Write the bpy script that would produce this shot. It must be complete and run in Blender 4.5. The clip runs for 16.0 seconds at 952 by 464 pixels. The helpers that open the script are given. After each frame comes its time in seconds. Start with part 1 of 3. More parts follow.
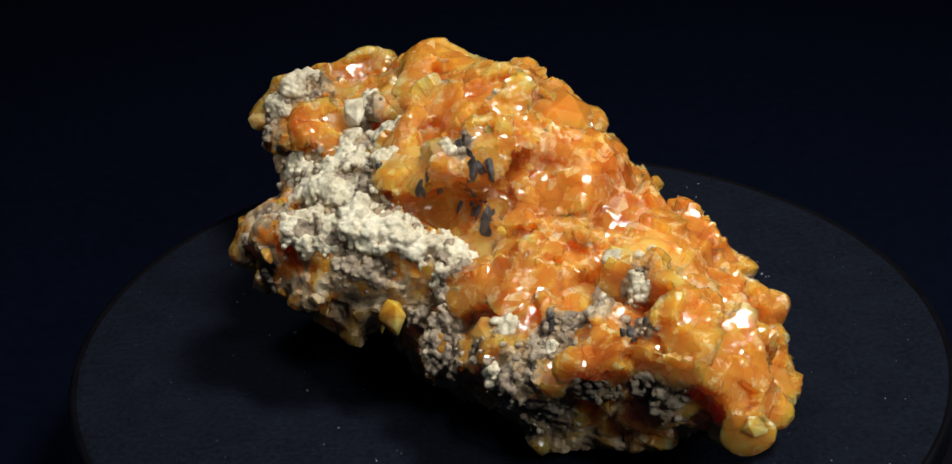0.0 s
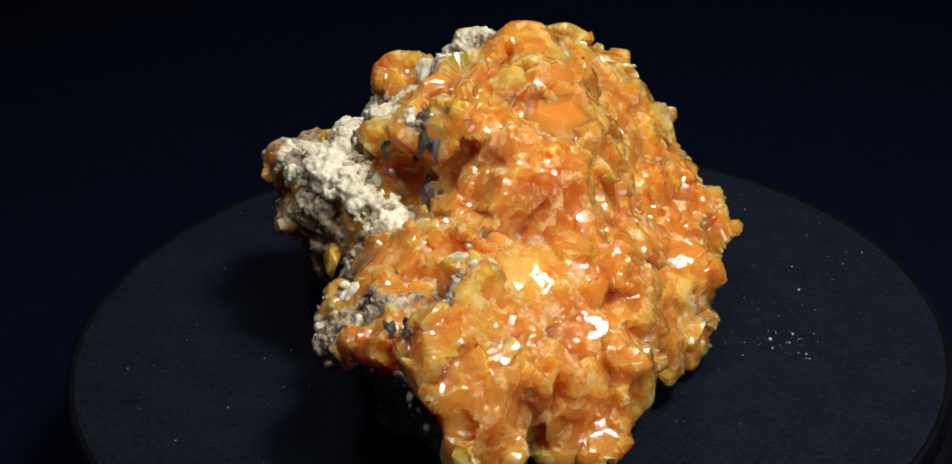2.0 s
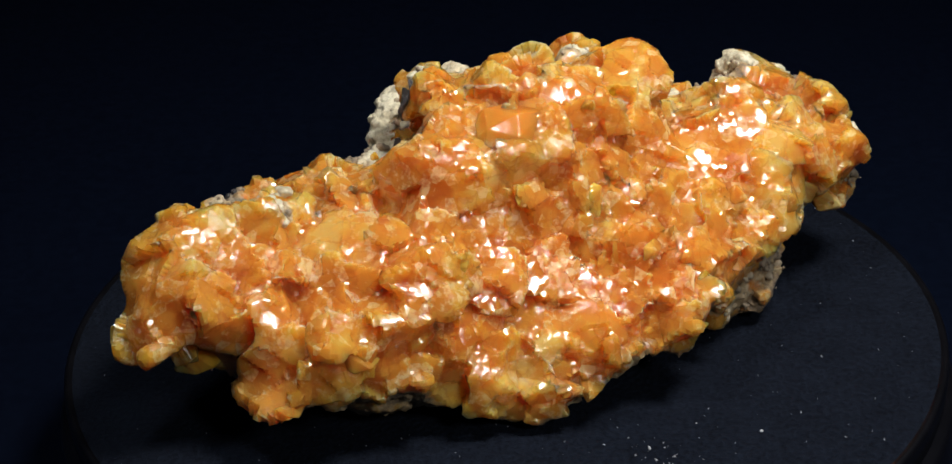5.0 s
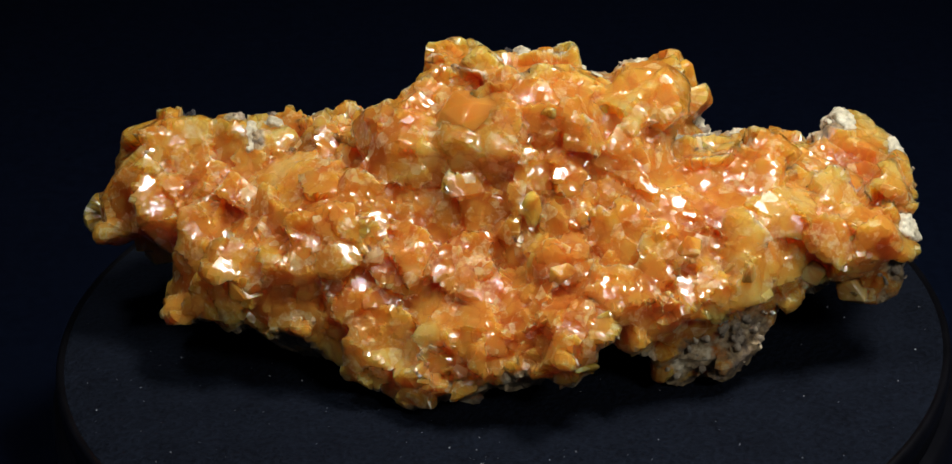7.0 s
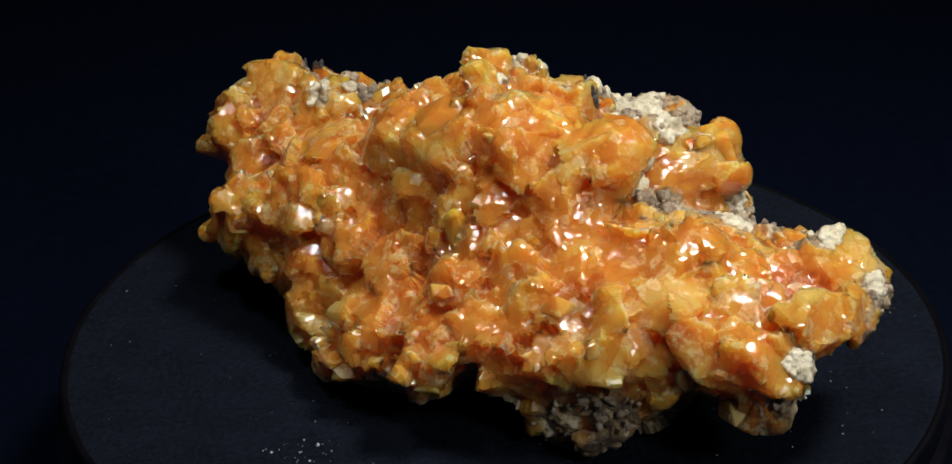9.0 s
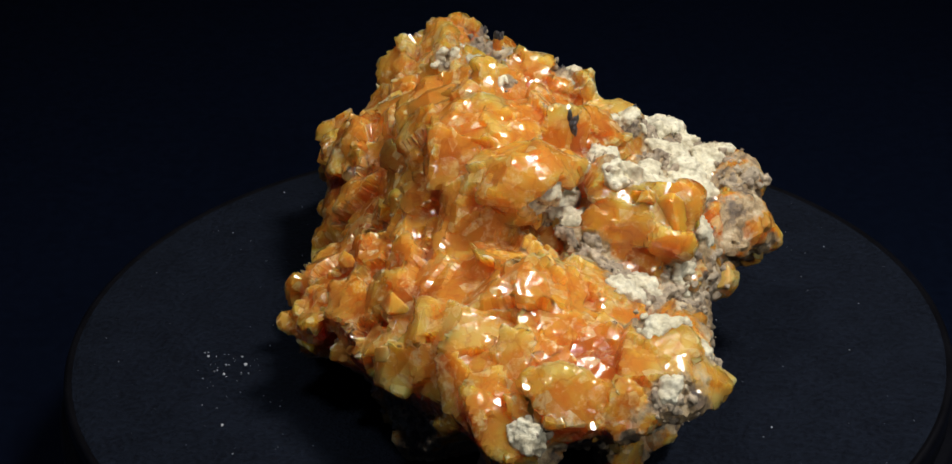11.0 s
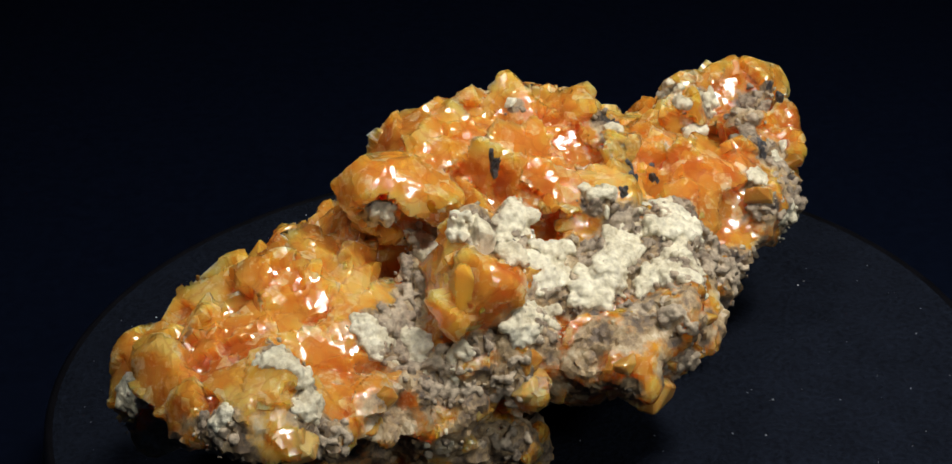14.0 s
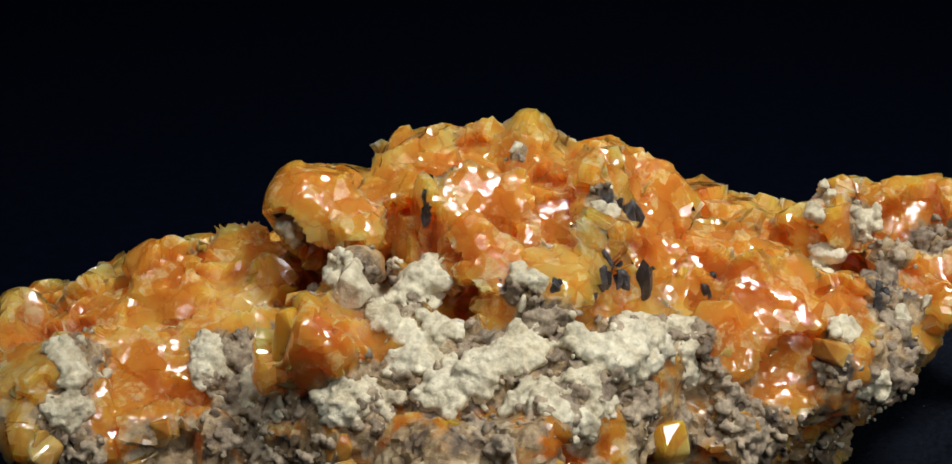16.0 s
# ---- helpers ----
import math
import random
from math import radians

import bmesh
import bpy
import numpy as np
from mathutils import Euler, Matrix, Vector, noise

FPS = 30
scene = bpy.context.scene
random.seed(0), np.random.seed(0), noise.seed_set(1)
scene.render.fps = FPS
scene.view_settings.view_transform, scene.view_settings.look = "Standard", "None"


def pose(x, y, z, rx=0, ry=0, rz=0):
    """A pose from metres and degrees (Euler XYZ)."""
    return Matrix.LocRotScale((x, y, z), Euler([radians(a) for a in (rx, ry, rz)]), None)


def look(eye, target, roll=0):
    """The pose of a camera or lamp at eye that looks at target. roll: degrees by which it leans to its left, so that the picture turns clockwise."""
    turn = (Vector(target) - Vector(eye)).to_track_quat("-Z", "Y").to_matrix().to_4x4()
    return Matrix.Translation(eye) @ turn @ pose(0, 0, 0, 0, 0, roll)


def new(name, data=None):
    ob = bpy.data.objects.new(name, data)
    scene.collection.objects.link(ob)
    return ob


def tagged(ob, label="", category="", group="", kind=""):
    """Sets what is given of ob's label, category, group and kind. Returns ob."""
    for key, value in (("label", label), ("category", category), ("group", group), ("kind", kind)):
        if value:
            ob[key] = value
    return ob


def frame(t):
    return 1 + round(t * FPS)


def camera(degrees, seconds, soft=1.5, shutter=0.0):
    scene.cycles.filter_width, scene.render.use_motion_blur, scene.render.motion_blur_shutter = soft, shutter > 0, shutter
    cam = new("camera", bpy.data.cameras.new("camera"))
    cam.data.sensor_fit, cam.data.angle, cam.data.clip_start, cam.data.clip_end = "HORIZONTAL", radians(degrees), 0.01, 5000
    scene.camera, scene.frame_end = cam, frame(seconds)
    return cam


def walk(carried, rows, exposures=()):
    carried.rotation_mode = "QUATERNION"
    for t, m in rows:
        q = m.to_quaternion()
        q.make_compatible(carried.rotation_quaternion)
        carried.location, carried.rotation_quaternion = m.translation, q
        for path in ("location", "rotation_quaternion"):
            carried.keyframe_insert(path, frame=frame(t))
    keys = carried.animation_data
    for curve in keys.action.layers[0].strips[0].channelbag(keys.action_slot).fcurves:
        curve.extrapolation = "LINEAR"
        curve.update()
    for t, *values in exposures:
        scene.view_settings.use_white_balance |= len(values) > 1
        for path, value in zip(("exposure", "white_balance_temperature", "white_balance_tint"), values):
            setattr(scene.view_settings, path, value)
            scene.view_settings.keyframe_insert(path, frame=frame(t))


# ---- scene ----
cam = camera(27.87, 16.0, soft=1.5)
# the hand-held camera: seconds and pose, metres and degrees
CAMERA_ROWS = [
    (0, pose(0.00305, -0.15184, 0.09274, 61.938, 2.084, 1.053)),
    (0.5, pose(0.00240, -0.15251, 0.09170, 62.300, 2.187, 0.712)),
    (1, pose(0.00146, -0.15268, 0.09176, 62.118, 1.937, 0.506)),
    (1.5, pose(0.00113, -0.15230, 0.09219, 61.786, 1.832, 0.412)),
    (2, pose(0.00166, -0.15246, 0.09186, 61.973, 1.908, 0.556)),
    (2.5, pose(0.00191, -0.15233, 0.09289, 61.604, 1.983, 0.615)),
    (3, pose(0.00342, -0.15272, 0.09268, 61.728, 2.243, 0.918)),
    (3.5, pose(0.00366, -0.15237, 0.09303, 61.183, 2.398, 0.986)),
    (4, pose(0.00372, -0.15291, 0.09070, 62.057, 2.357, 1.091)),
    (4.2, pose(0.00383, -0.15296, 0.09181, 61.717, 2.350, 1.105)),
    (6.3, pose(-0.00077, -0.15329, 0.09022, 62.075, 2.643, -0.901)),
    (6.5, pose(-0.00236, -0.15313, 0.08921, 62.051, 2.397, -1.301)),
    (7, pose(-0.00312, -0.15273, 0.08848, 62.440, 2.083, -1.524)),
    (7.5, pose(-0.00332, -0.15295, 0.08806, 63.137, 1.947, -1.360)),
    (8, pose(-0.00363, -0.15299, 0.08869, 62.944, 1.857, -1.465)),
    (8.5, pose(-0.00344, -0.15281, 0.08877, 62.880, 1.632, -1.329)),
    (9, pose(-0.00359, -0.15306, 0.08951, 62.650, 1.672, -1.399)),
    (9.2, pose(-0.00344, -0.15254, 0.09068, 62.210, 1.968, -1.478)),
    (11.3, pose(0.00012, -0.15211, 0.09151, 61.928, 1.471, 0.035)),
    (11.5, pose(0.00140, -0.15198, 0.09190, 61.795, 1.763, 0.377)),
    (12, pose(0.00019, -0.15188, 0.09172, 61.899, 1.525, 0.198)),
    (12.5, pose(-0.00029, -0.15208, 0.09129, 61.933, 1.518, 0.022)),
    (13, pose(-0.00052, -0.14928, 0.08922, 61.708, 1.495, -0.010)),
    (13.5, pose(0.00013, -0.14545, 0.08881, 62.236, 1.653, 0.371)),
    (14, pose(0.00087, -0.14035, 0.08707, 62.352, 2.013, 0.669)),
    (14.5, pose(0.00130, -0.13289, 0.08282, 62.768, 2.216, 0.859)),
    (15, pose(-0.00009, -0.12412, 0.07910, 63.122, 2.158, 0.476)),
    (15.5, pose(-0.00122, -0.11828, 0.07610, 63.482, 2.010, 0.118)),
    (16, pose(-0.00225, -0.11453, 0.07509, 63.974, 1.927, -0.496)),
]
# the camera sets its own exposure: seconds and stops
EXPOSURES = [(0, 0.05), (3, 0.18), (4.2, 0.15), (7.5, -0.08), (9, -0.08), (12.5, -0.05), (14.5, -0.1), (16, -0.25)]
walk(cam, CAMERA_ROWS, EXPOSURES)

TURN_RATE = 18.113  # degrees a second, clockwise seen from above

# ---- light ----
world = bpy.data.worlds.new("dim_room")
scene.world = world
world.use_nodes = True
world.node_tree.nodes["Background"].inputs[0].default_value = (0.15, 0.35, 1.0, 1)
world.node_tree.nodes["Background"].inputs[1].default_value = 0.013
scene.view_settings.exposure = 0.0


def lamp(name, eye, target, size, power, colour, spread):
    data = bpy.data.lights.new(name, "AREA")
    data.shape, data.size, data.energy, data.color, data.spread = "DISK", size, power, colour, radians(spread)
    ob = new(name, data)
    ob.matrix_world = look(eye, target)
    return ob


lamp("spot_lamp_key", (0.105, -0.05, 0.27), (0.012, 0, 0.01), 0.065, 0.108, (1.0, 0.98, 0.98), 70)
lamp("spot_lamp_second", (0.12, -0.20, 0.17), (0.02, 0, 0.005), 0.045, 0.026, (0.93, 0.96, 1.0), 70)
lamp("spot_lamp_third", (-0.07, -0.06, 0.28), (0.012, 0, 0.01), 0.05, 0.024, (0.95, 0.97, 1.0), 60)


# ---- materials ----
def nodes_of(name):
    m = bpy.data.materials.new(name)
    m.use_nodes = True
    t = m.node_tree
    return m, t, t.nodes["Principled BSDF"]


def node(t, kind, **sets):
    n = t.nodes.new(kind)
    for k, v in sets.items():
        n.inputs[k.replace("_", " ")].default_value = v
    return n


def ramp(t, source, stops):
    n = t.nodes.new("ShaderNodeValToRGB")
    e = n.color_ramp.elements
    while len(e) < len(stops):
        e.new(0.5)
    for el, (p, c) in zip(e, stops):
        el.position, el.color = p, (*c, 1)
    t.links.new(source, n.inputs[0])
    return n.outputs[0]


def grain(t, scale, detail=4.0, rough=0.6, kind="ShaderNodeTexNoise"):
    n = node(t, kind, Scale=scale)
    if kind == "ShaderNodeTexNoise":
        n.inputs["Detail"].default_value, n.inputs["Roughness"].default_value = detail, rough
    c = t.nodes.new("ShaderNodeTexCoord")
    t.links.new(c.outputs["Object"], n.inputs["Vector"])
    return n


def mixed(t, fac, a, b, blend="MIX"):
    n = t.nodes.new("ShaderNodeMix")
    n.data_type, n.blend_type = "RGBA", blend
    for s, v in ((n.inputs[0], fac), (n.inputs[6], a), (n.inputs[7], b)):
        if isinstance(v, (int, float)):
            s.default_value = v
        elif isinstance(v, tuple):
            s.default_value = (*v, 1)
        else:
            t.links.new(v, s)
    return n.outputs[2]


def bump(t, height, strength, distance, p, below=None):
    n = node(t, "ShaderNodeBump", Strength=strength, Distance=distance)
    t.links.new(height, n.inputs["Height"])
    if below:
        t.links.new(below, n.inputs["Normal"])
    t.links.new(n.outputs[0], p.inputs["Normal"])
    return n.outputs[0]


def facets(t, scale):
    """Flat tilted cells, like the broken faces of crystals: height of each cell's own plane, and the cell's random colour."""
    c = t.nodes.new("ShaderNodeTexCoord")
    v = node(t, "ShaderNodeTexVoronoi", Scale=scale)
    t.links.new(c.outputs["Object"], v.inputs["Vector"])

    def vec(op, x, y):
        n = t.nodes.new("ShaderNodeVectorMath")
        n.operation = op
        for q, s in zip((x, y), n.inputs):
            if isinstance(q, tuple):
                s.default_value = q
            else:
                t.links.new(q, s)
        return n.outputs["Value" if op == "DOT_PRODUCT" else "Vector"]

    scaled = vec("MULTIPLY", c.outputs["Object"], (scale,) * 3)
    centre = vec("MULTIPLY", v.outputs["Position"], (scale,) * 3)
    return vec("DOT_PRODUCT", vec("SUBTRACT", scaled, centre), vec("SUBTRACT", v.outputs["Color"], (0.5,) * 3)), v.outputs["Color"]


def maths(t, op, x, y, z=0.0):
    n = t.nodes.new("ShaderNodeMath")
    n.operation = op
    for q, s in zip((x, y, z), n.inputs):
        if isinstance(q, (int, float)):
            s.default_value = q
        else:
            t.links.new(q, s)
    return n.outputs[0]


def amber(name, tints, scatter=1.0, glassy=0.0, depth=0.0062, matrix=False):
    """Glassy orange mineral: tints from deep to pale, light scattered a few millimetres inside, a wet-looking outer face."""
    m, t, p = nodes_of(name)
    big, mid, fine = grain(t, 130, 3), grain(t, 480, 4, 0.65), grain(t, 1700, 5, 0.7)
    plane_a, cell_a = facets(t, 380)
    plane_b, cell_b = facets(t, 900)
    tone = maths(t, "MULTIPLY_ADD", cell_a, 0.20, maths(t, "MULTIPLY_ADD", big.outputs[0], 1.5, -0.26))
    tone = maths(t, "MULTIPLY_ADD", mid.outputs[0], 0.34, tone)
    if not matrix:
        info = t.nodes.new("ShaderNodeObjectInfo")
        tone = maths(t, "MULTIPLY_ADD", info.outputs["Random"], 0.08, tone)
    else:
        thin = t.nodes.new("ShaderNodeAttribute")
        thin.attribute_name = "outer_crystals"
        tone = maths(t, "MULTIPLY_ADD", thin.outputs["Fac"], 0.16, maths(t, "ADD", tone, -0.03))
    col = ramp(t, tone, [(0.56 + 0.46 * i / (len(tints) - 1), c) for i, c in enumerate(tints)])
    # clear gold windows between hazy faces
    window = ramp(t, maths(t, "MULTIPLY_ADD", cell_b, 0.3, grain(t, 330, 3, 0.5).outputs[0]), [(0.74, (0, 0, 0)), (0.82, (1, 1, 1))])
    col = mixed(t, maths(t, "MULTIPLY", window, 0.45), col, (0.76, 0.36, 0.03))
    # pale healed cracks and flakes inside the crystal
    flake = ramp(t, maths(t, "MULTIPLY_ADD", cell_b, 0.45, fine.outputs[0]), [(0.80, (0, 0, 0)), (0.93, (1, 1, 1))])
    col = mixed(t, maths(t, "MULTIPLY", flake, 0.55), col, (0.86, 0.62, 0.30))
    crack = node(t, "ShaderNodeTexVoronoi", Scale=330)
    crack.feature = "DISTANCE_TO_EDGE"
    coord = t.nodes.new("ShaderNodeTexCoord")
    shift = t.nodes.new("ShaderNodeVectorMath")
    shift.operation = "MULTIPLY_ADD"
    shift.inputs[1].default_value = (0.004,) * 3
    t.links.new(grain(t, 260, 4, 0.6).outputs["Color"], shift.inputs[0])
    t.links.new(coord.outputs["Object"], shift.inputs[2])
    t.links.new(shift.outputs[0], crack.inputs["Vector"])
    seam = ramp(t, crack.outputs["Distance"], [(0.0, (1, 1, 1)), (0.05, (0, 0, 0))])
    col = mixed(t, maths(t, "MULTIPLY", seam, maths(t, "MULTIPLY", mid.outputs[0], 0.7)), col, (0.45, 0.10, 0.012))
    rough = ramp(t, maths(t, "MULTIPLY_ADD", cell_b, 0.5, grain(t, 300, 3).outputs[0]), [(0.45, (0.07,) * 3), (0.8, (0.2,) * 3), (1.0, (0.42,) * 3)])
    p.inputs["Subsurface Weight"].default_value = scatter
    p.inputs["Subsurface Radius"].default_value = (1.0, 0.72, 0.42)
    p.inputs["Subsurface Scale"].default_value = depth
    p.inputs["IOR"].default_value = 1.55
    p.inputs["Transmission Weight"].default_value = glassy
    p.inputs["Coat Weight"].default_value = 0.8
    p.inputs["Coat Roughness"].default_value = 0.06
    if matrix:
        at = t.nodes.new("ShaderNodeAttribute")
        at.attribute_name = "rough_matrix"
        edge = maths(t, "MULTIPLY_ADD", grain(t, 900, 5, 0.7).outputs[0], 0.9, at.outputs["Fac"])
        mask = ramp(t, edge, [(0.70, (0, 0, 0)), (0.92, (1, 1, 1))])
        stone = ramp(t, grain(t, 420, 6, 0.72).outputs[0], [(0.34, (0.035, 0.029, 0.025)), (0.44, (0.17, 0.115, 0.065)), (0.53, (0.38, 0.26, 0.125)), (0.66, (0.64, 0.53, 0.34))])
        col = mixed(t, mask, col, stone)
        rough = mixed(t, mask, rough, (0.7, 0.7, 0.7))
        t.links.new(ramp(t, mask, [(0, (scatter,) * 3), (1, (0.1,) * 3)]), p.inputs["Subsurface Weight"])
        t.links.new(ramp(t, mask, [(0, (glassy,) * 3), (1, (0.0,) * 3)]), p.inputs["Transmission Weight"])
        t.links.new(ramp(t, mask, [(0, (0.8,) * 3), (1, (0.0,) * 3)]), p.inputs["Coat Weight"])
    t.links.new(col, p.inputs["Base Color"])
    t.links.new(rough, p.inputs["Roughness"])
    b = bump(t, plane_a, 0.4, 0.0009, p)
    outer = node(t, "ShaderNodeBump", Strength=0.3, Distance=0.0003)
    t.links.new(plane_b, outer.inputs["Height"])
    t.links.new(b, outer.inputs["Normal"])
    t.links.new(outer.outputs[0], p.inputs["Coat Normal"])
    b = bump(t, plane_b, 0.45, 0.0005, p, b)
    bump(t, fine.outputs[0], 0.12, 0.0002, p, b)
    return m


DEEP, ORANGE, GOLD, HONEY = (0.53, 0.135, 0.016), (0.64, 0.235, 0.032), (0.69, 0.325, 0.046), (0.72, 0.42, 0.10)
AMBER_MASS = amber("amber_mass", (DEEP, ORANGE, ORANGE, GOLD, HONEY), matrix=True)
AMBER = amber("amber_crystal", (DEEP, ORANGE, GOLD, GOLD, HONEY), 1.0, 0.0, 0.0026)
AMBER_DOME = amber("dome_amber", (ORANGE, ORANGE, GOLD, GOLD), 1.0, 0.0, 0.004)
AMBER_CLEAR = amber("clear_orange_crystal", ((0.66, 0.13, 0.004), (0.78, 0.22, 0.006), (0.82, 0.32, 0.012)), 1.0, 0.0, 0.0026)
HONEY_CLEAR = amber("honey_crystal", ((0.70, 0.30, 0.03), (0.76, 0.42, 0.06), (0.80, 0.54, 0.16)), 1.0, 0.0, 0.0026)
BROWN_CLEAR = amber("brown_amber_crystal", ((0.40, 0.18, 0.03), (0.54, 0.31, 0.07), (0.64, 0.46, 0.17)), 0.9, 0.0, 0.0012)


def crust_material(name, dark, mid, light):
    m, t, p = nodes_of(name)
    a = grain(t, 260, 6, 0.7)
    col = ramp(t, a.outputs[0], [(0.33, dark), (0.46, mid), (0.56, light)])
    grains = ramp(t, grain(t, 900, 3, 0.6).outputs[0], [(0.38, dark), (0.5, mid), (0.6, light)])
    col = mixed(t, 0.38, col, grains)
    t.links.new(mixed(t, 0.35, col, ramp(t, grain(t, 2200, 2).outputs[0], [(0.3, dark), (0.6, light)])), p.inputs["Base Color"])
    p.inputs["Roughness"].default_value = 0.9
    bump(t, grain(t, 2600, 4, 0.7).outputs[0], 0.6, 0.0003, p)
    return m


PALE_CRUST = crust_material("pale_powdery_crust", (0.27, 0.21, 0.125), (0.64, 0.55, 0.34), (0.88, 0.82, 0.60))
GREY_CRUST = crust_material("grey_brown_crust", (0.055, 0.042, 0.032), (0.23, 0.165, 0.105), (0.56, 0.45, 0.30))
DARK = crust_material("black_mineral", (0.012, 0.011, 0.011), (0.04, 0.037, 0.036), (0.11, 0.10, 0.095))
DARK.node_tree.nodes["Principled BSDF"].inputs["Roughness"].default_value = 0.35


def felt_material():
    m, t, p = nodes_of("black_felt")
    a, b = grain(t, 260, 5, 0.7), grain(t, 1900, 3)
    col = ramp(t, a.outputs[0], [(0.3, (0.0014, 0.0023, 0.0052)), (0.7, (0.0066, 0.0096, 0.0175))])
    t.links.new(mixed(t, 0.5, col, ramp(t, b.outputs[0], [(0.35, (0.0010, 0.0016, 0.0036)), (0.75, (0.012, 0.017, 0.028))])), p.inputs["Base Color"])
    p.inputs["Roughness"].default_value, p.inputs["Specular IOR Level"].default_value = 0.95, 0.1
    bump(t, b.outputs[0], 0.8, 0.0006, p)
    return m


def plain(name, colour, rough, scale=400, spread=0.4, spec=0.5):
    m, t, p = nodes_of(name)
    t.links.new(ramp(t, grain(t, scale, 5).outputs[0], [(0.3, tuple(c * (1 - spread) for c in colour)), (0.7, tuple(c * (1 + spread) for c in colour))]), p.inputs["Base Color"])
    p.inputs["Roughness"].default_value, p.inputs["Specular IOR Level"].default_value = rough, spec
    return m


FELT = felt_material()
RIM = plain("black_plastic", (0.003, 0.003, 0.004), 0.3, 300, 0.4, 0.5)
CLOTH = plain("black_cloth", (0.0026, 0.0042, 0.0098), 1.0, 900, 0.2, 0.0)
DUST = plain("pale_dust", (0.55, 0.55, 0.55), 0.8)


# ---- mesh helpers ----
def mesh_object(name, verts, faces, material, parent=None, smooth=False):
    me = bpy.data.meshes.new(name)
    me.from_pydata([tuple(v) for v in verts], [], [tuple(f) for f in faces])
    me.materials.append(material)
    if smooth:
        me.shade_smooth()
    me.update()
    ob = new(name, me)
    ob.parent = parent
    return ob


def part(name, bm, material, parent, label="", smooth=False):
    me = bpy.data.meshes.new(name)
    bm.to_mesh(me)
    bm.free()
    me.materials.append(material)
    if smooth:
        me.shade_smooth()
    ob = new(name, me)
    ob.parent = parent
    return tagged(ob, label)


def lathe(profile, steps=192):
    """A turned solid from (radius, height) pairs."""
    bm = bmesh.new()
    rings = []
    for r, z in profile:
        rings.append([bm.verts.new((r * math.cos(2 * math.pi * i / steps), r * math.sin(2 * math.pi * i / steps), z)) for i in range(steps)])
    for a, b in zip(rings, rings[1:]):
        for i in range(steps):
            bm.faces.new((a[i], a[(i + 1) % steps], b[(i + 1) % steps], b[i]))
    bm.faces.new(list(reversed(rings[0])))
    bm.faces.new(rings[-1])
    bm.normal_update()
    return bm


def surface_net(field, origin, step):
    """Closed surface of a sampled field where it passes zero (negative inside)."""
    s = field < 0
    nx, ny, nz = (n - 1 for n in field.shape)
    total, count = np.zeros((nx, ny, nz, 3), np.float32), np.zeros((nx, ny, nz), np.float32)
    corners = [(i, j, k) for i in (0, 1) for j in (0, 1) for k in (0, 1)]
    for a in corners:
        for axis in range(3):
            if a[axis]:
                continue
            b = tuple(1 if q == axis else a[q] for q in range(3))
            fa, fb = (field[c[0]:c[0] + nx, c[1]:c[1] + ny, c[2]:c[2] + nz] for c in (a, b))
            cut = (fa < 0) != (fb < 0)
            u = np.where(cut, fa / np.where(cut, fa - fb, 1), 0)
            for q in range(3):
                total[..., q] += np.where(cut, a[q] + (u if q == axis else 0), 0)
            count += cut
    used = count > 0
    index = np.full(used.shape, -1, np.int64)
    index[used] = np.arange(used.sum())
    verts = (np.argwhere(used) + total[used] / count[used][:, None]) * step + np.array(origin)
    quads = []
    for axis in range(3):
        lo = tuple(slice(0, -1) if q == axis else slice(1, -1) for q in range(3))
        hi = tuple(slice(1, None) if q == axis else slice(1, -1) for q in range(3))
        a, b = s[lo], s[hi]
        for cut, flip in ((a & ~b, False), (~a & b, True)):
            at = np.argwhere(cut) + np.array([0 if q == axis else 1 for q in range(3)])
            p, r = (axis + 1) % 3, (axis + 2) % 3
            ring = []
            for dp, dr in ((0, 0), (-1, 0), (-1, -1), (0, -1)):
                c = at.copy()
                c[:, p] += dp
                c[:, r] += dr
                ring.append(index[c[:, 0], c[:, 1], c[:, 2]])
            quads.append(np.stack(ring[::-1] if flip else ring, 1))
    return verts, np.concatenate(quads)


# ---- setting ----
def setting():
    """Black cloth under and all round the turntable."""
    bm = bmesh.new()
    bmesh.ops.create_grid(bm, x_segments=40, y_segments=40, size=0.8)
    for v in bm.verts:
        v.co.z = -0.016 + 0.0007 * noise.noise(v.co * 9)
    table = part("ground", bm, CLOTH, None, smooth=True)
    tagged(table, "black cloth spread flat beneath the turntable", "table cover", kind="structure")
    wall = bmesh.new()
    bmesh.ops.create_cube(wall, size=1.0, matrix=Matrix.Diagonal((1.6, 0.02, 1.2, 1)))
    back = part("backdrop", wall, CLOTH, None)
    back.location = (0, 0.7, 0.584)
    tagged(back, "plain black cloth hung behind the turntable", "backdrop", kind="structure")


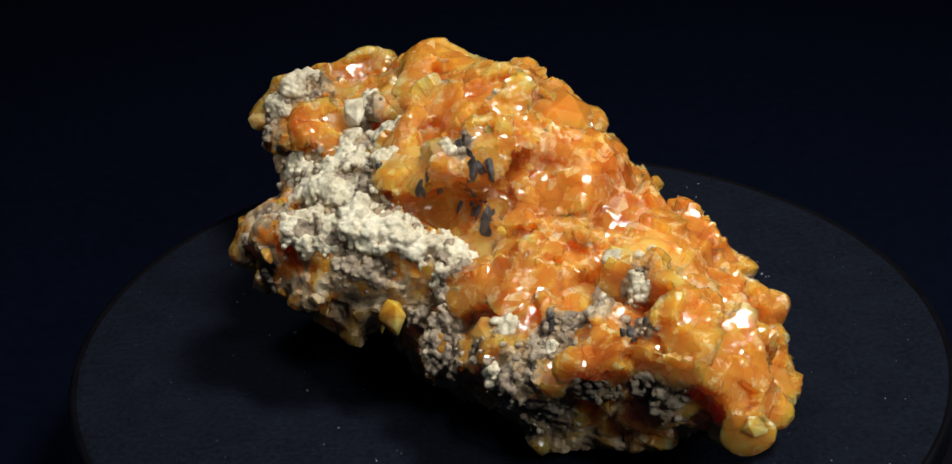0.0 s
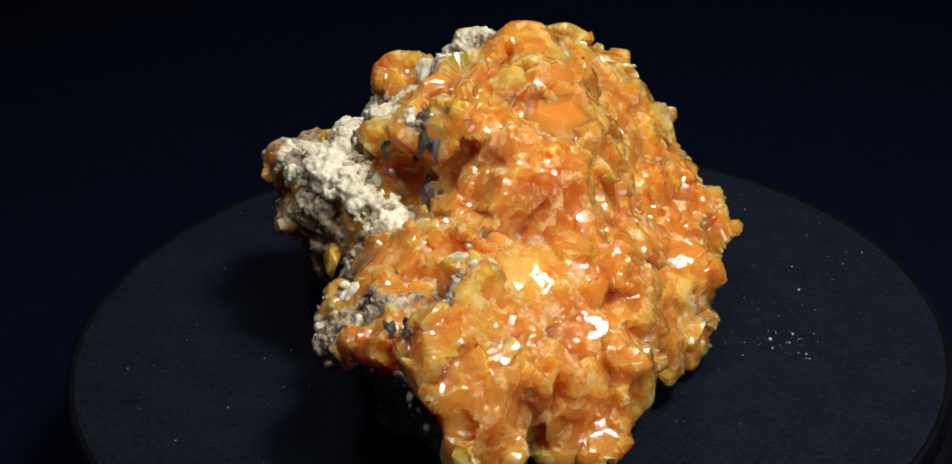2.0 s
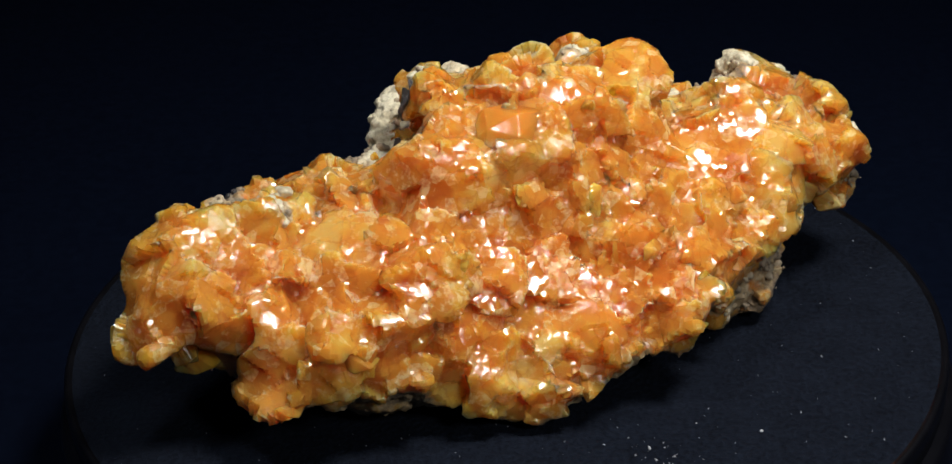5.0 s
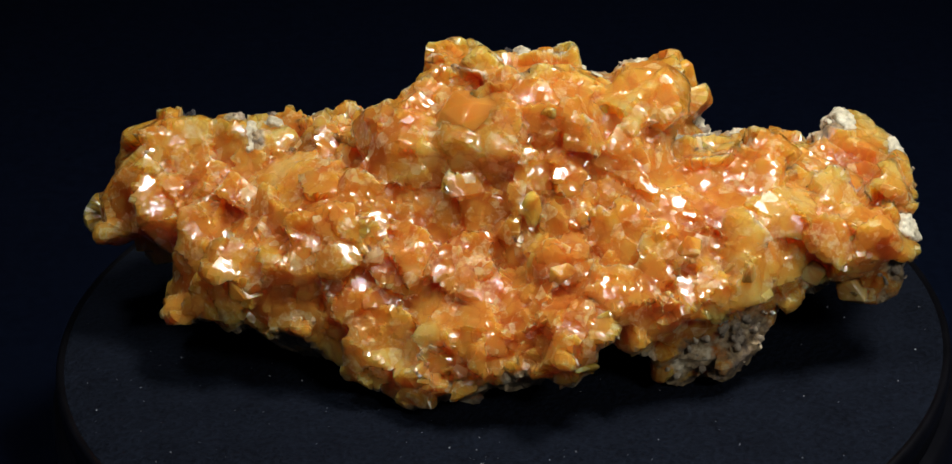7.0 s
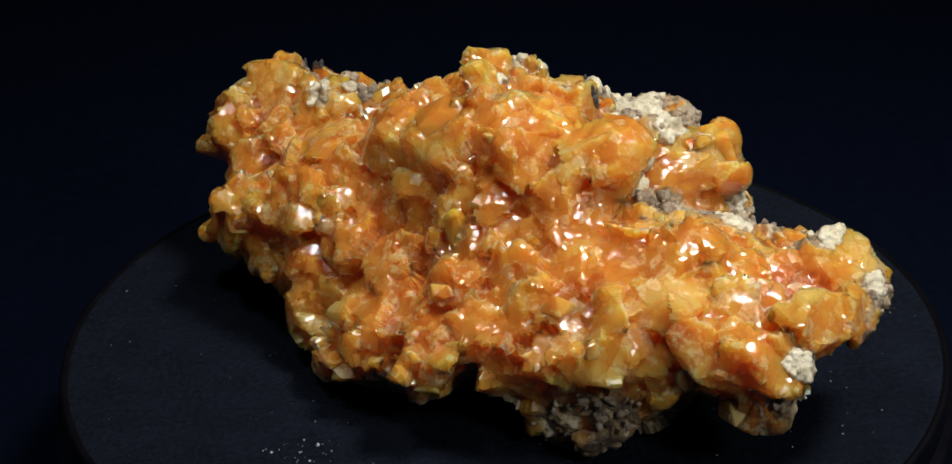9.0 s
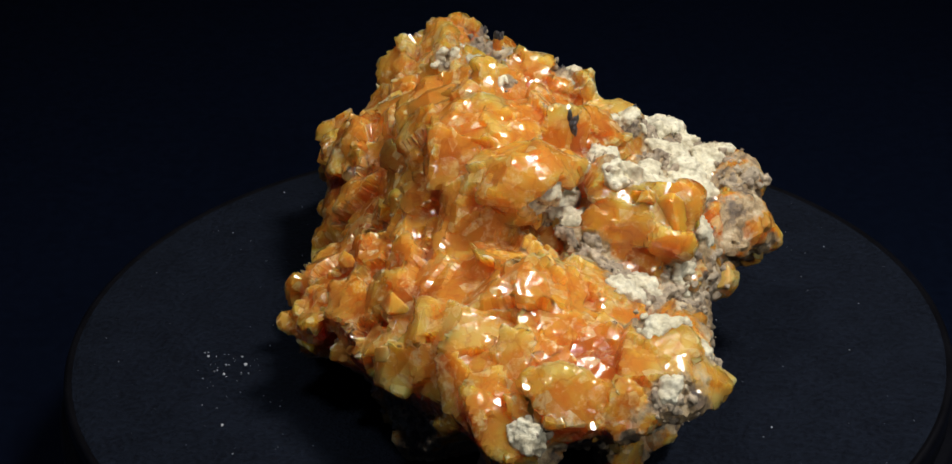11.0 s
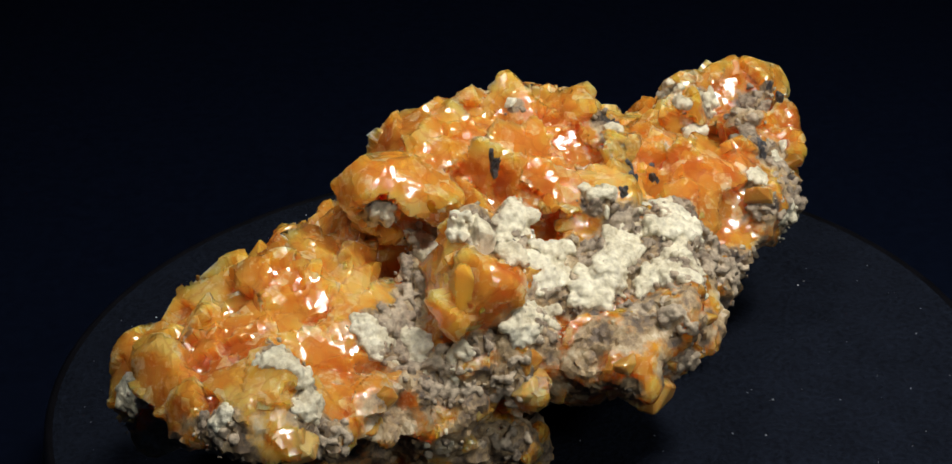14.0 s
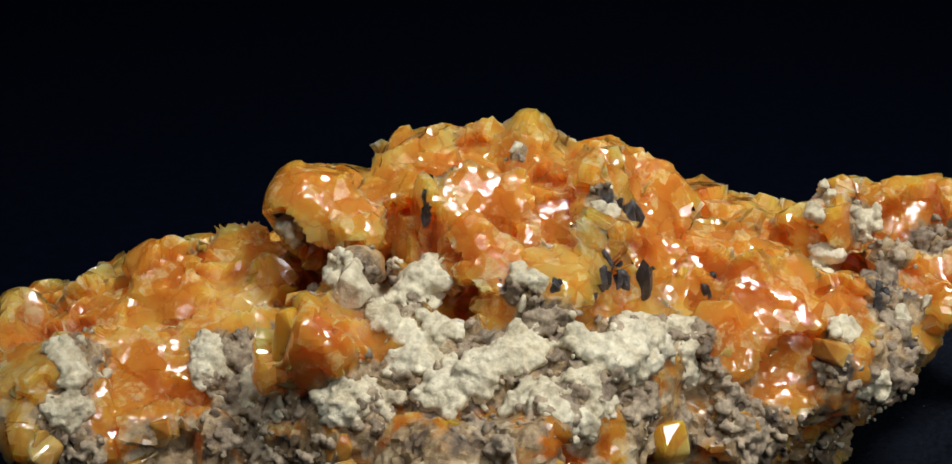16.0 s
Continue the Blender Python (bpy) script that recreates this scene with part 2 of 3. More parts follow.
def turntable():
    base = new("turntable")
    tagged(base, "round black felt-covered display turntable with a thin glossy rim", "turntable")
    R = 0.0404
    part("platter", lathe([(R - 0.0006, -0.003), (R - 0.0001, -0.0026), (R, -0.0006), (R - 0.00003, -0.0003), (R - 0.00012, -0.00008), (R - 0.00028, 0.00006), (R - 0.0005, 0.0001), (R - 0.0008, -0.0001)]), RIM, base, "glossy black platter edge", True)
    felt = lathe([(R - 0.0007, -0.0006), (R - 0.0006, -0.0003), (R - 0.0008, -0.00005), (R - 0.0012, 0.0)])
    part("felt_cover", felt, FELT, base, "black felt disc with scattered dust")
    part("base_ring", lathe([(R + 0.0006, -0.0158), (R + 0.0008, -0.015), (R + 0.0008, -0.0042), (R + 0.0004, -0.0034)]), RIM, base, "black base below the platter", True)
    return base


def dust_specks():
    """Pale flecks lying on the felt, thicker beside the specimen."""
    rnd = random.Random(4)
    bm = bmesh.new()
    spots = [(20.7, 12.4, 0.22), (18.5, 21.9, 0.2), (-20.2, 2.7, 0.2), (21.6, 11.2, 0.14), (22.4, 12.9, 0.12), (21.9, 14.4, 0.14), (24.6, 12.0, 0.13)]
    for _ in range(40):
        spots.append((rnd.gauss(21.5, 2.2), rnd.gauss(13.5, 2.4), rnd.uniform(0.03, 0.09)))
    for _ in range(300):
        a, r = rnd.uniform(0, 6.283), 38.5 * math.sqrt(rnd.random())
        spots.append((r * math.cos(a), r * math.sin(a), rnd.choice((0.025, 0.03, 0.03, 0.04, 0.05, 0.06, 0.1))))
    for x, y, s in spots:
        m = Matrix.Translation((x / 1000, y / 1000, s * 0.0003)) @ Euler([rnd.uniform(0, 3) for _ in range(3)]).to_matrix().to_4x4() @ Matrix.Diagonal((s / 1000, s * rnd.uniform(0.4, 1) / 1000, s * 0.0006, 1))
        bmesh.ops.create_icosphere(bm, subdivisions=1, radius=1.0, matrix=m)
    ob = part("dust", bm, DUST, None)
    return tagged(ob, "tiny pale dust specks lying on the black felt", "dust", kind="stuff")


# ---- the specimen: rounded lumps in millimetres (x, y, z, radius), joined into one body, from its south end to its north end ----
LUMPS_SLICE_A = [
    (19.3, -31.1, 10.5, 0.7), (18.2, -30.1, 9.9, 1.0), (15.4, -29.8, 15.5, 0.6), (16.1, -29.4, 14.5, 0.6), (12.9, -29.3, 15.3, 0.5),
    (18.5, -29.3, 11.4, 1.4), (17.7, -28.8, 9.4, 0.9), (21.1, -27.8, 10.3, 0.9), (13.6, -27.5, 18.0, 1.0), (14.9, -27.4, 16.1, 1.9),
    (8.9, -27.2, 15.9, 0.9), (18.5, -27.0, 10.2, 1.5), (4.7, -27.0, 14.4, 0.5), (12.1, -26.8, 15.1, 1.9), (17.6, -26.8, 12.9, 2.7),
    (5.7, -26.6, 15.1, 0.6), (11.0, -26.4, 17.3, 0.8), (12.7, -26.4, 18.3, 1.0), (16.5, -26.2, 15.7, 1.7), (3.2, -26.2, 13.2, 0.7),
]
LUMPS_SLICE_B = [
    (8.0, -25.7, 14.2, 2.1), (17.0, -25.6, 8.2, 0.7), (15.0, -25.0, 17.2, 1.7), (0.9, -24.9, 12.1, 0.6), (18.0, -24.5, 16.2, 1.1),
    (0.4, -24.4, 11.0, 0.8), (4.6, -24.2, 12.4, 1.8), (12.3, -24.2, 5.3, 0.8), (19.0, -24.0, 13.7, 1.7), (16.5, -23.7, 6.9, 0.8),
    (7.9, -23.6, 16.5, 1.1), (13.5, -23.0, 17.8, 1.5), (8.0, -23.0, 12.2, 3.2), (14.1, -22.8, 12.2, 5.0), (11.1, -22.8, 3.7, 0.6),
    (2.4, -22.6, 11.8, 2.3), (5.0, -22.5, 14.2, 1.8), (18.4, -22.0, 6.4, 0.5), (3.4, -21.9, 15.6, 1.1), (-0.2, -21.8, 10.5, 1.8),
]
LUMPS_SLICE_C = [
    (18.4, -21.3, 12.5, 1.8), (11.0, -21.0, 8.2, 3.8), (5.1, -20.9, 2.5, 0.6), (-0.5, -20.7, 12.5, 1.8), (12.4, -20.6, 18.8, 0.7),
    (14.4, -20.6, 3.8, 1.0), (19.4, -20.1, 5.5, 1.0), (15.0, -19.8, 7.3, 2.9), (3.5, -19.5, 3.7, 1.7), (3.8, -19.4, 16.6, 0.9),
    (12.3, -19.3, 18.7, 0.7), (22.8, -19.3, 5.6, 0.5), (12.0, -19.0, 16.2, 2.1), (0.7, -18.8, 15.7, 0.9), (-1.4, -18.5, 9.4, 1.9),
    (9.3, -18.5, 18.2, 1.1), (20.3, -18.5, 4.6, 0.8), (18.8, -18.5, 12.0, 1.6), (8.1, -18.2, 6.0, 4.3), (0.4, -18.1, 16.8, 0.7),
]
LUMPS_SLICE_D = [
    (15.0, -18.0, 14.2, 2.3), (21.6, -17.8, 6.5, 1.4), (13.0, -17.7, 0.9, 0.9), (10.0, -17.5, 16.2, 1.8), (16.0, -17.0, 4.2, 1.9),
    (17.7, -16.8, 8.1, 4.0), (23.3, -16.7, 6.6, 0.5), (4.2, -16.7, 10.3, 6.2), (11.0, -16.5, 1.7, 1.6), (0.0, -16.5, 4.7, 1.9),
    (-2.4, -16.4, 8.6, 2.5), (4.1, -15.9, 3.4, 3.2), (-1.6, -15.8, 14.2, 1.9), (10.6, -15.3, 17.6, 1.0), (22.6, -15.2, 7.9, 1.1),
    (2.1, -15.0, 16.1, 2.2), (7.5, -15.0, 1.7, 1.6), (-5.2, -14.9, 7.1, 1.5), (-5.1, -14.9, 9.4, 1.8), (6.0, -13.5, 17.2, 1.8),
]
LUMPS_SLICE_E = [
    (-2.9, -13.4, 13.8, 1.9), (1.6, -13.4, 2.4, 2.1), (21.2, -13.3, 5.0, 0.6), (21.7, -13.1, 11.2, 1.1), (20.0, -13.0, 8.2, 2.8),
    (19.2, -12.9, 11.7, 2.1), (4.0, -12.0, 15.2, 2.8), (-8.5, -11.8, 8.3, 0.7), (5.0, -11.0, 2.2, 2.2), (10.6, -10.9, 8.4, 8.8),
    (-15.9, -10.5, 12.5, 1.1), (-8.7, -10.4, 11.1, 2.3), (-12.5, -10.1, 13.4, 2.0), (19.3, -9.9, 7.6, 1.8), (19.4, -9.8, 10.5, 1.8),
    (20.0, -9.7, 5.6, 0.7), (19.9, -9.6, 12.8, 0.9), (-6.9, -9.5, 14.3, 2.7), (-9.5, -9.5, 16.2, 1.8), (-13.3, -9.4, 16.7, 1.1),
]
LUMPS_SLICE_F = [
    (-12.3, -9.4, 9.8, 1.5), (-12.7, -9.4, 7.0, 0.8), (14.3, -9.0, 16.8, 1.0), (5.5, -9.0, 18.2, 1.6), (-8.1, -8.9, 20.0, 0.8),
    (-15.7, -8.9, 11.4, 2.2), (-11.5, -8.5, 17.1, 1.6), (-13.8, -8.2, 8.4, 1.7), (2.0, -7.9, 17.1, 2.3), (-0.9, -7.9, 8.4, 8.0),
    (18.1, -7.7, 11.2, 1.8), (-12.3, -7.6, 18.3, 0.9), (18.5, -7.5, 14.2, 0.9), (-16.0, -7.5, 15.2, 2.1), (7.4, -7.4, 19.9, 1.3),
    (-20.4, -7.4, 14.1, 1.1), (-18.3, -7.3, 16.0, 1.0), (-5.1, -7.2, 22.3, 1.1), (18.5, -7.2, 7.0, 1.9), (5.0, -7.0, 2.2, 2.2),
]
LUMPS_SLICE_G = [
    (-2.7, -6.8, 23.7, 0.7), (-6.4, -6.8, 2.5, 1.8), (-20.7, -6.7, 15.5, 0.7), (-7.6, -6.7, 5.1, 1.7), (16.7, -6.7, 14.7, 1.5),
    (-2.6, -6.1, 21.9, 1.5), (-19.6, -6.1, 16.2, 1.0), (-2.9, -6.1, 21.5, 1.5), (-1.3, -6.0, 21.9, 1.3), (-17.2, -5.5, 6.6, 0.6),
    (13.0, -5.5, 1.7, 1.6), (-6.2, -5.5, 20.8, 1.5), (-8.2, -5.3, 19.8, 1.5), (16.0, -5.3, 11.9, 2.1), (-0.3, -5.2, 24.6, 1.0),
    (-1.0, -5.0, 17.2, 2.6), (15.0, -5.0, 3.2, 1.8), (11.0, -5.0, 16.2, 2.3), (-2.0, -4.9, 24.0, 1.0), (-15.5, -4.9, 8.6, 2.2),
]
LUMPS_SLICE_H = [
    (-17.7, -4.8, 12.5, 3.4), (-20.4, -4.7, 8.8, 0.9), (-21.5, -4.5, 9.5, 0.9), (14.9, -4.4, 13.5, 2.5), (16.3, -4.2, 5.8, 2.7),
    (-9.6, -4.1, 19.0, 2.3), (-4.0, -4.0, 17.7, 1.9), (-11.0, -4.0, 12.2, 6.3), (-1.0, -4.0, 22.2, 2.2), (16.4, -3.6, 9.0, 1.7),
    (3.0, -3.5, 1.7, 1.6), (18.0, -3.5, 3.0, 0.5), (-14.8, -3.4, 17.7, 0.9), (5.0, -3.0, 17.2, 5.5), (-4.0, -3.0, 2.2, 2.2),
    (2.0, -3.0, 22.1, 2.5), (-6.6, -2.9, 5.4, 3.9), (-23.2, -2.5, 11.6, 1.0), (8.4, -2.3, 8.0, 8.1), (-20.0, -2.2, 12.8, 2.9),
]
LUMPS_SLICE_I = [
    (-15.8, -2.1, 15.6, 2.0), (18.2, -1.6, 2.8, 0.7), (1.3, -1.1, 24.8, 1.0), (16.6, -1.1, 4.9, 2.3), (-12.0, -1.0, 6.2, 1.9),
    (17.4, -0.9, 2.3, 0.5), (-9.4, -0.6, 20.1, 1.5), (-14.5, -0.5, 7.7, 1.8), (1.2, -0.1, 25.4, 0.6), (0.6, -0.1, 24.8, 1.3),
    (-7.0, 0.0, 18.2, 3.5), (-13.0, 0.0, 17.2, 1.6), (-2.0, 0.0, 20.2, 3.9), (15.0, 0.5, 2.7, 2.0), (-8.3, 0.7, 22.3, 1.0),
    (-21.4, 0.9, 12.6, 1.5), (-7.0, 1.0, 4.6, 3.2), (-15.6, 1.0, 12.4, 4.5), (17.2, 1.7, 1.7, 0.7), (8.0, 2.0, 17.2, 2.0),
]
LUMPS_SLICE_J = [
    (3.0, 2.0, 20.2, 4.2), (7.8, 2.2, 21.0, 1.1), (-3.9, 2.8, 23.1, 1.7), (-6.6, 3.0, 23.3, 1.4), (-9.0, 3.0, 16.2, 3.0),
    (0.0, 3.0, 10.2, 10.1), (17.4, 3.1, 1.7, 0.8), (2.9, 3.2, 25.0, 0.8), (-9.0, 3.5, 19.7, 1.6), (-13.5, 3.8, 2.0, 2.0),
    (18.0, 3.9, 4.6, 0.9), (17.6, 4.0, 2.8, 1.1), (13.7, 4.0, 4.9, 4.0), (-5.6, 4.0, 24.0, 0.7), (-13.0, 4.0, 15.2, 3.7),
    (-5.3, 4.3, 23.4, 0.7), (11.5, 4.5, 1.7, 1.6), (-6.0, 4.5, 1.7, 1.6), (-6.5, 4.5, 19.7, 1.6), (-15.7, 4.7, 3.6, 1.8),
]
LUMPS_SLICE_K = [
    (3.4, 4.7, 24.0, 0.7), (-21.3, 4.8, 11.8, 0.7), (8.0, 5.0, 2.2, 2.2), (10.7, 5.3, 11.5, 1.5), (4.5, 5.5, 19.1, 2.9),
    (-20.7, 5.5, 11.0, 0.7), (-14.8, 5.6, 18.3, 1.5), (-18.2, 5.6, 17.3, 0.9), (13.4, 5.8, 0.8, 0.9), (-1.0, 6.0, 20.2, 4.9),
    (-17.0, 6.0, 13.2, 3.4), (-18.4, 6.6, 18.7, 1.0), (-17.8, 6.7, 5.7, 2.2), (-11.3, 6.8, 21.3, 1.0), (7.0, 6.9, 16.2, 1.7),
    (-18.0, 7.0, 6.2, 1.7), (-17.6, 7.2, 19.4, 0.8), (4.7, 7.2, 2.8, 2.0), (-4.5, 7.5, 1.7, 1.6), (-17.5, 7.6, 19.5, 0.9),
]
LUMPS_SLICE_L = [
    (16.3, 7.7, 3.1, 0.8), (-11.9, 7.8, 20.1, 1.2), (-16.3, 8.0, 19.7, 1.1), (14.6, 8.0, 7.3, 1.5), (-14.0, 8.0, 17.2, 2.6),
    (10.0, 8.0, 6.2, 4.9), (-18.5, 8.3, 19.4, 0.5), (-8.5, 8.4, 22.1, 1.1), (-13.4, 8.5, 4.0, 3.0), (15.0, 8.5, 4.7, 1.5),
    (-7.0, 8.5, 21.2, 1.2), (-17.5, 9.0, 16.7, 1.8), (2.2, 9.2, 23.3, 0.7), (15.9, 9.3, 6.1, 1.1), (-8.7, 9.3, 9.1, 8.0),
    (-15.9, 9.5, 18.4, 1.7), (-19.0, 9.5, 13.5, 0.8), (-11.0, 9.5, 16.7, 1.9), (3.5, 9.5, 17.7, 1.9), (4.9, 9.6, 4.7, 2.5),
]
LUMPS_SLICE_M = [
    (5.5, 9.7, 14.8, 1.5), (-19.9, 9.8, 10.8, 1.0), (-6.6, 10.0, 22.1, 1.5), (-2.0, 10.0, 2.2, 2.2), (2.4, 10.3, 22.3, 0.8),
    (-17.3, 10.4, 5.5, 2.1), (-15.6, 10.8, 12.5, 2.2), (1.9, 10.9, 21.3, 1.0), (-5.5, 11.0, 1.7, 1.6), (-7.5, 11.0, 16.2, 2.0),
    (-4.0, 11.0, 21.2, 2.6), (-2.0, 11.0, 17.2, 4.0), (14.0, 11.5, 6.7, 1.5), (-16.3, 11.8, 6.1, 3.0), (6.0, 11.9, 9.4, 4.9),
    (11.4, 12.0, 9.1, 1.8), (-18.0, 12.0, 9.2, 2.9), (-7.8, 12.1, 21.6, 1.5), (-5.5, 12.2, 22.0, 2.4), (-2.3, 12.7, 20.7, 1.5),
]
LUMPS_SLICE_N = [
    (-14.0, 12.8, 4.6, 2.9), (-7.1, 12.8, 22.9, 1.3), (3.0, 13.0, 14.2, 2.7), (11.0, 13.5, 6.2, 2.1), (-18.8, 13.9, 3.7, 1.0),
    (-10.0, 14.0, 3.0, 3.0), (-4.5, 14.4, 22.5, 0.8), (-19.5, 14.6, 11.6, 1.9), (10.4, 14.9, 9.0, 2.1), (-18.3, 15.0, 2.6, 1.0),
    (-10.0, 15.0, 2.2, 2.2), (14.4, 15.2, 7.4, 0.6), (11.8, 15.6, 6.6, 1.5), (-0.2, 15.8, 17.7, 0.8), (12.6, 15.9, 4.9, 0.5),
    (-17.8, 16.0, 1.6, 1.0), (-4.2, 16.0, 9.6, 8.6), (13.7, 16.4, 7.7, 0.6), (12.3, 16.6, 8.7, 0.8), (8.0, 17.0, 10.7, 1.9),
]
LUMPS_SLICE_O = [
    (-20.5, 17.0, 12.2, 2.1), (11.0, 17.5, 9.2, 0.9), (-16.0, 17.5, 1.7, 1.6), (-11.1, 17.5, 9.8, 7.4), (5.0, 17.9, 9.3, 3.1),
    (4.0, 18.0, 12.7, 2.0), (10.5, 18.1, 10.3, 0.5), (6.3, 18.5, 5.9, 0.6), (-5.0, 18.5, 17.7, 1.7), (5.4, 18.5, 5.5, 0.9),
    (4.3, 18.7, 3.9, 0.5), (3.2, 18.9, 6.1, 1.9), (3.2, 18.9, 2.3, 0.9), (1.0, 19.0, 1.7, 1.6), (7.7, 19.1, 7.3, 0.8),
    (-14.3, 19.3, 0.8, 1.0), (-5.8, 19.6, 3.6, 3.0), (-7.7, 19.9, 19.9, 0.7), (0.3, 20.4, 3.3, 2.2), (-16.5, 20.5, 2.7, 1.5),
]
LUMPS_SLICE_P = [
    (-23.0, 20.5, 12.2, 1.2), (4.2, 20.6, 9.8, 1.8), (-1.5, 21.0, 2.2, 1.8), (-9.0, 21.0, 15.2, 3.8), (-19.9, 21.0, 12.1, 2.7),
    (-14.8, 21.1, 8.2, 3.0), (0.9, 21.5, 7.5, 1.8), (-15.2, 21.5, 15.1, 2.1), (-0.7, 22.1, 3.3, 2.1), (1.8, 22.3, 10.3, 2.1),
    (-1.3, 22.6, 4.2, 2.2), (-18.5, 22.6, 9.1, 1.5), (-13.0, 23.0, 15.2, 2.3), (-22.0, 23.0, 13.7, 1.6), (-0.8, 23.2, 15.1, 0.7),
    (-21.9, 23.2, 16.0, 0.7), (-19.1, 23.3, 16.8, 0.7), (-20.6, 23.4, 16.3, 0.9), (-2.0, 23.5, 13.7, 1.5), (-16.7, 23.5, 17.4, 0.8),
]
LUMPS_SLICE_Q = [
    (-24.4, 23.9, 12.8, 0.9), (-6.0, 24.0, 14.2, 2.9), (-3.3, 24.1, 6.4, 1.9), (-4.4, 24.3, 10.3, 3.5), (-6.7, 24.4, 5.1, 0.8),
    (-0.1, 24.4, 10.8, 1.9), (-21.7, 24.5, 16.1, 0.9), (-10.6, 24.7, 7.4, 2.1), (-2.4, 24.8, 3.6, 0.6), (-1.6, 24.9, 14.9, 0.7),
    (-17.0, 25.0, 13.2, 3.3), (-3.0, 25.3, 4.3, 0.6), (-0.7, 25.5, 12.8, 1.2), (-21.5, 25.5, 14.2, 1.8), (-10.8, 25.6, 11.7, 4.9),
    (-22.6, 26.0, 14.7, 1.0), (-19.0, 26.0, 10.0, 1.0), (-23.2, 26.0, 12.3, 0.9), (-20.1, 26.9, 15.5, 0.9), (-5.3, 27.1, 15.4, 1.0),
]
LUMPS_SLICE_R = [
    (-16.0, 27.5, 10.7, 1.8), (-22.2, 27.5, 13.8, 0.9), (-5.7, 28.2, 14.7, 1.0), (-18.5, 28.5, 13.7, 1.9), (-22.1, 28.5, 12.6, 0.7),
    (-6.0, 29.1, 13.5, 1.0), (-7.7, 29.3, 11.5, 2.1), (-20.5, 29.8, 12.6, 0.8), (-16.0, 29.9, 12.8, 2.0), (-19.1, 30.3, 12.3, 0.8),
    (-8.4, 30.4, 14.4, 0.6), (-16.4, 30.4, 15.2, 0.6), (-10.4, 30.5, 10.0, 2.1), (-9.6, 30.5, 7.4, 0.8), (-15.3, 30.6, 15.3, 0.6),
    (-13.3, 30.7, 9.3, 1.0), (-14.2, 30.7, 15.3, 1.1), (-9.0, 31.0, 12.2, 1.9), (-12.0, 31.0, 12.2, 2.2), (-12.2, 31.5, 8.0, 1.0),
]
LUMPS_SLICE_S = [
    (-12.9, 31.6, 14.9, 0.8), (-9.6, 31.7, 7.1, 0.7), (-11.9, 32.3, 7.5, 0.6), (-11.1, 32.5, 6.7, 0.5), (-14.3, 32.6, 13.5, 0.8),
    (-8.2, 32.7, 13.6, 0.6), (-8.9, 33.3, 12.9, 0.7), (-12.0, 33.4, 9.1, 0.6), (-12.0, 33.4, 11.0, 1.1), (-10.6, 33.6, 12.0, 0.6),
]
LUMPS = LUMPS_SLICE_A + LUMPS_SLICE_B + LUMPS_SLICE_C + LUMPS_SLICE_D + LUMPS_SLICE_E + LUMPS_SLICE_F + LUMPS_SLICE_G + LUMPS_SLICE_H + LUMPS_SLICE_I + LUMPS_SLICE_J + LUMPS_SLICE_K + LUMPS_SLICE_L + LUMPS_SLICE_M + LUMPS_SLICE_N + LUMPS_SLICE_O + LUMPS_SLICE_P + LUMPS_SLICE_Q + LUMPS_SLICE_R + LUMPS_SLICE_S
# hollows cut into it
HOLLOWS = [
    (11.3, -20.3, 19.2, 1.2), (-3.6, -17.0, 16.1, 2.6), (11.3, -15.2, 17.9, 1.5), (-9.2, -15.0, 13.5, 1.8), (-2.8, -9.9, 16.6, 1.6),
    (-10.8, -8.7, 19.2, 1.4), (-10.4, 0.4, 19.1, 1.5), (-5.5, 8.3, 18.1, 1.6), (-12.3, 12.0, 20.0, 1.8), (-7.2, 12.5, 17.6, 1.6),
    (-7.9, 12.6, 17.0, 1.5), (-11.9, 12.7, 18.3, 2.2), (-21.8, 15.3, 12.7, 1.6),
]

# rough pale crust, grey crust and black mineral: middle and reach of each patch, in millimetres
PALE_PATCHES_SLICE_A = [
    (4.7, -24.9, 14.3, 1.2), (-0.5, -24.2, 10.5, 1.7), (0.3, -21.1, 14.3, 1.0), (10.7, -20.4, 17.4, 1.3), (2.0, -20.3, 4.8, 1.5),
    (8.3, -18.8, 16.0, 0.9), (8.4, -17.8, 19.1, 0.9), (11.4, -17.8, 18.2, 1.0), (-5.9, -13.7, 5.2, 1.5),
    (-5.4, -12.5, 13.5, 0.8), (-7.1, -11.1, 16.8, 1.5), (-4.6, -10.8, 15.4, 1.8), (-11.3, -10.1, 18.2, 1.9), (-8.6, -10.0, 18.0, 2.0),
    (-17.1, -9.2, 16.3, 1.3), (-10.7, -9.0, 18.7, 2.0), (-14.9, -8.2, 17.2, 2.1),
]
PALE_PATCHES_SLICE_B = [
    (-17.0, -7.8, 17.4, 1.6), (-13.3, -7.3, 18.3, 2.6), (-3.5, -6.6, 23.5, 1.2), (-16.7, -6.2, 17.1, 1.5), (-14.1, -5.2, 18.0, 2.1),
    (-15.9, -3.5, 18.0, 2.3), (-10.9, -3.3, 21.1, 1.3), (-15.5, -3.1, 18.7, 2.2), (-16.3, -1.6, 17.7, 2.5), (-13.5, -0.8, 18.8, 1.5),
    (-1.0, 0.1, 25.4, 0.8), (-13.7, 0.5, 18.9, 1.5), (-17.3, 0.6, 16.9, 1.8), (-16.1, 1.4, 17.1, 1.5), (-13.6, 3.3, 19.1, 1.4),
    (-13.0, 3.3, 19.2, 1.3), (-10.8, 3.6, 20.2, 1.8), (-19.1, 4.1, 15.6, 1.7),
]
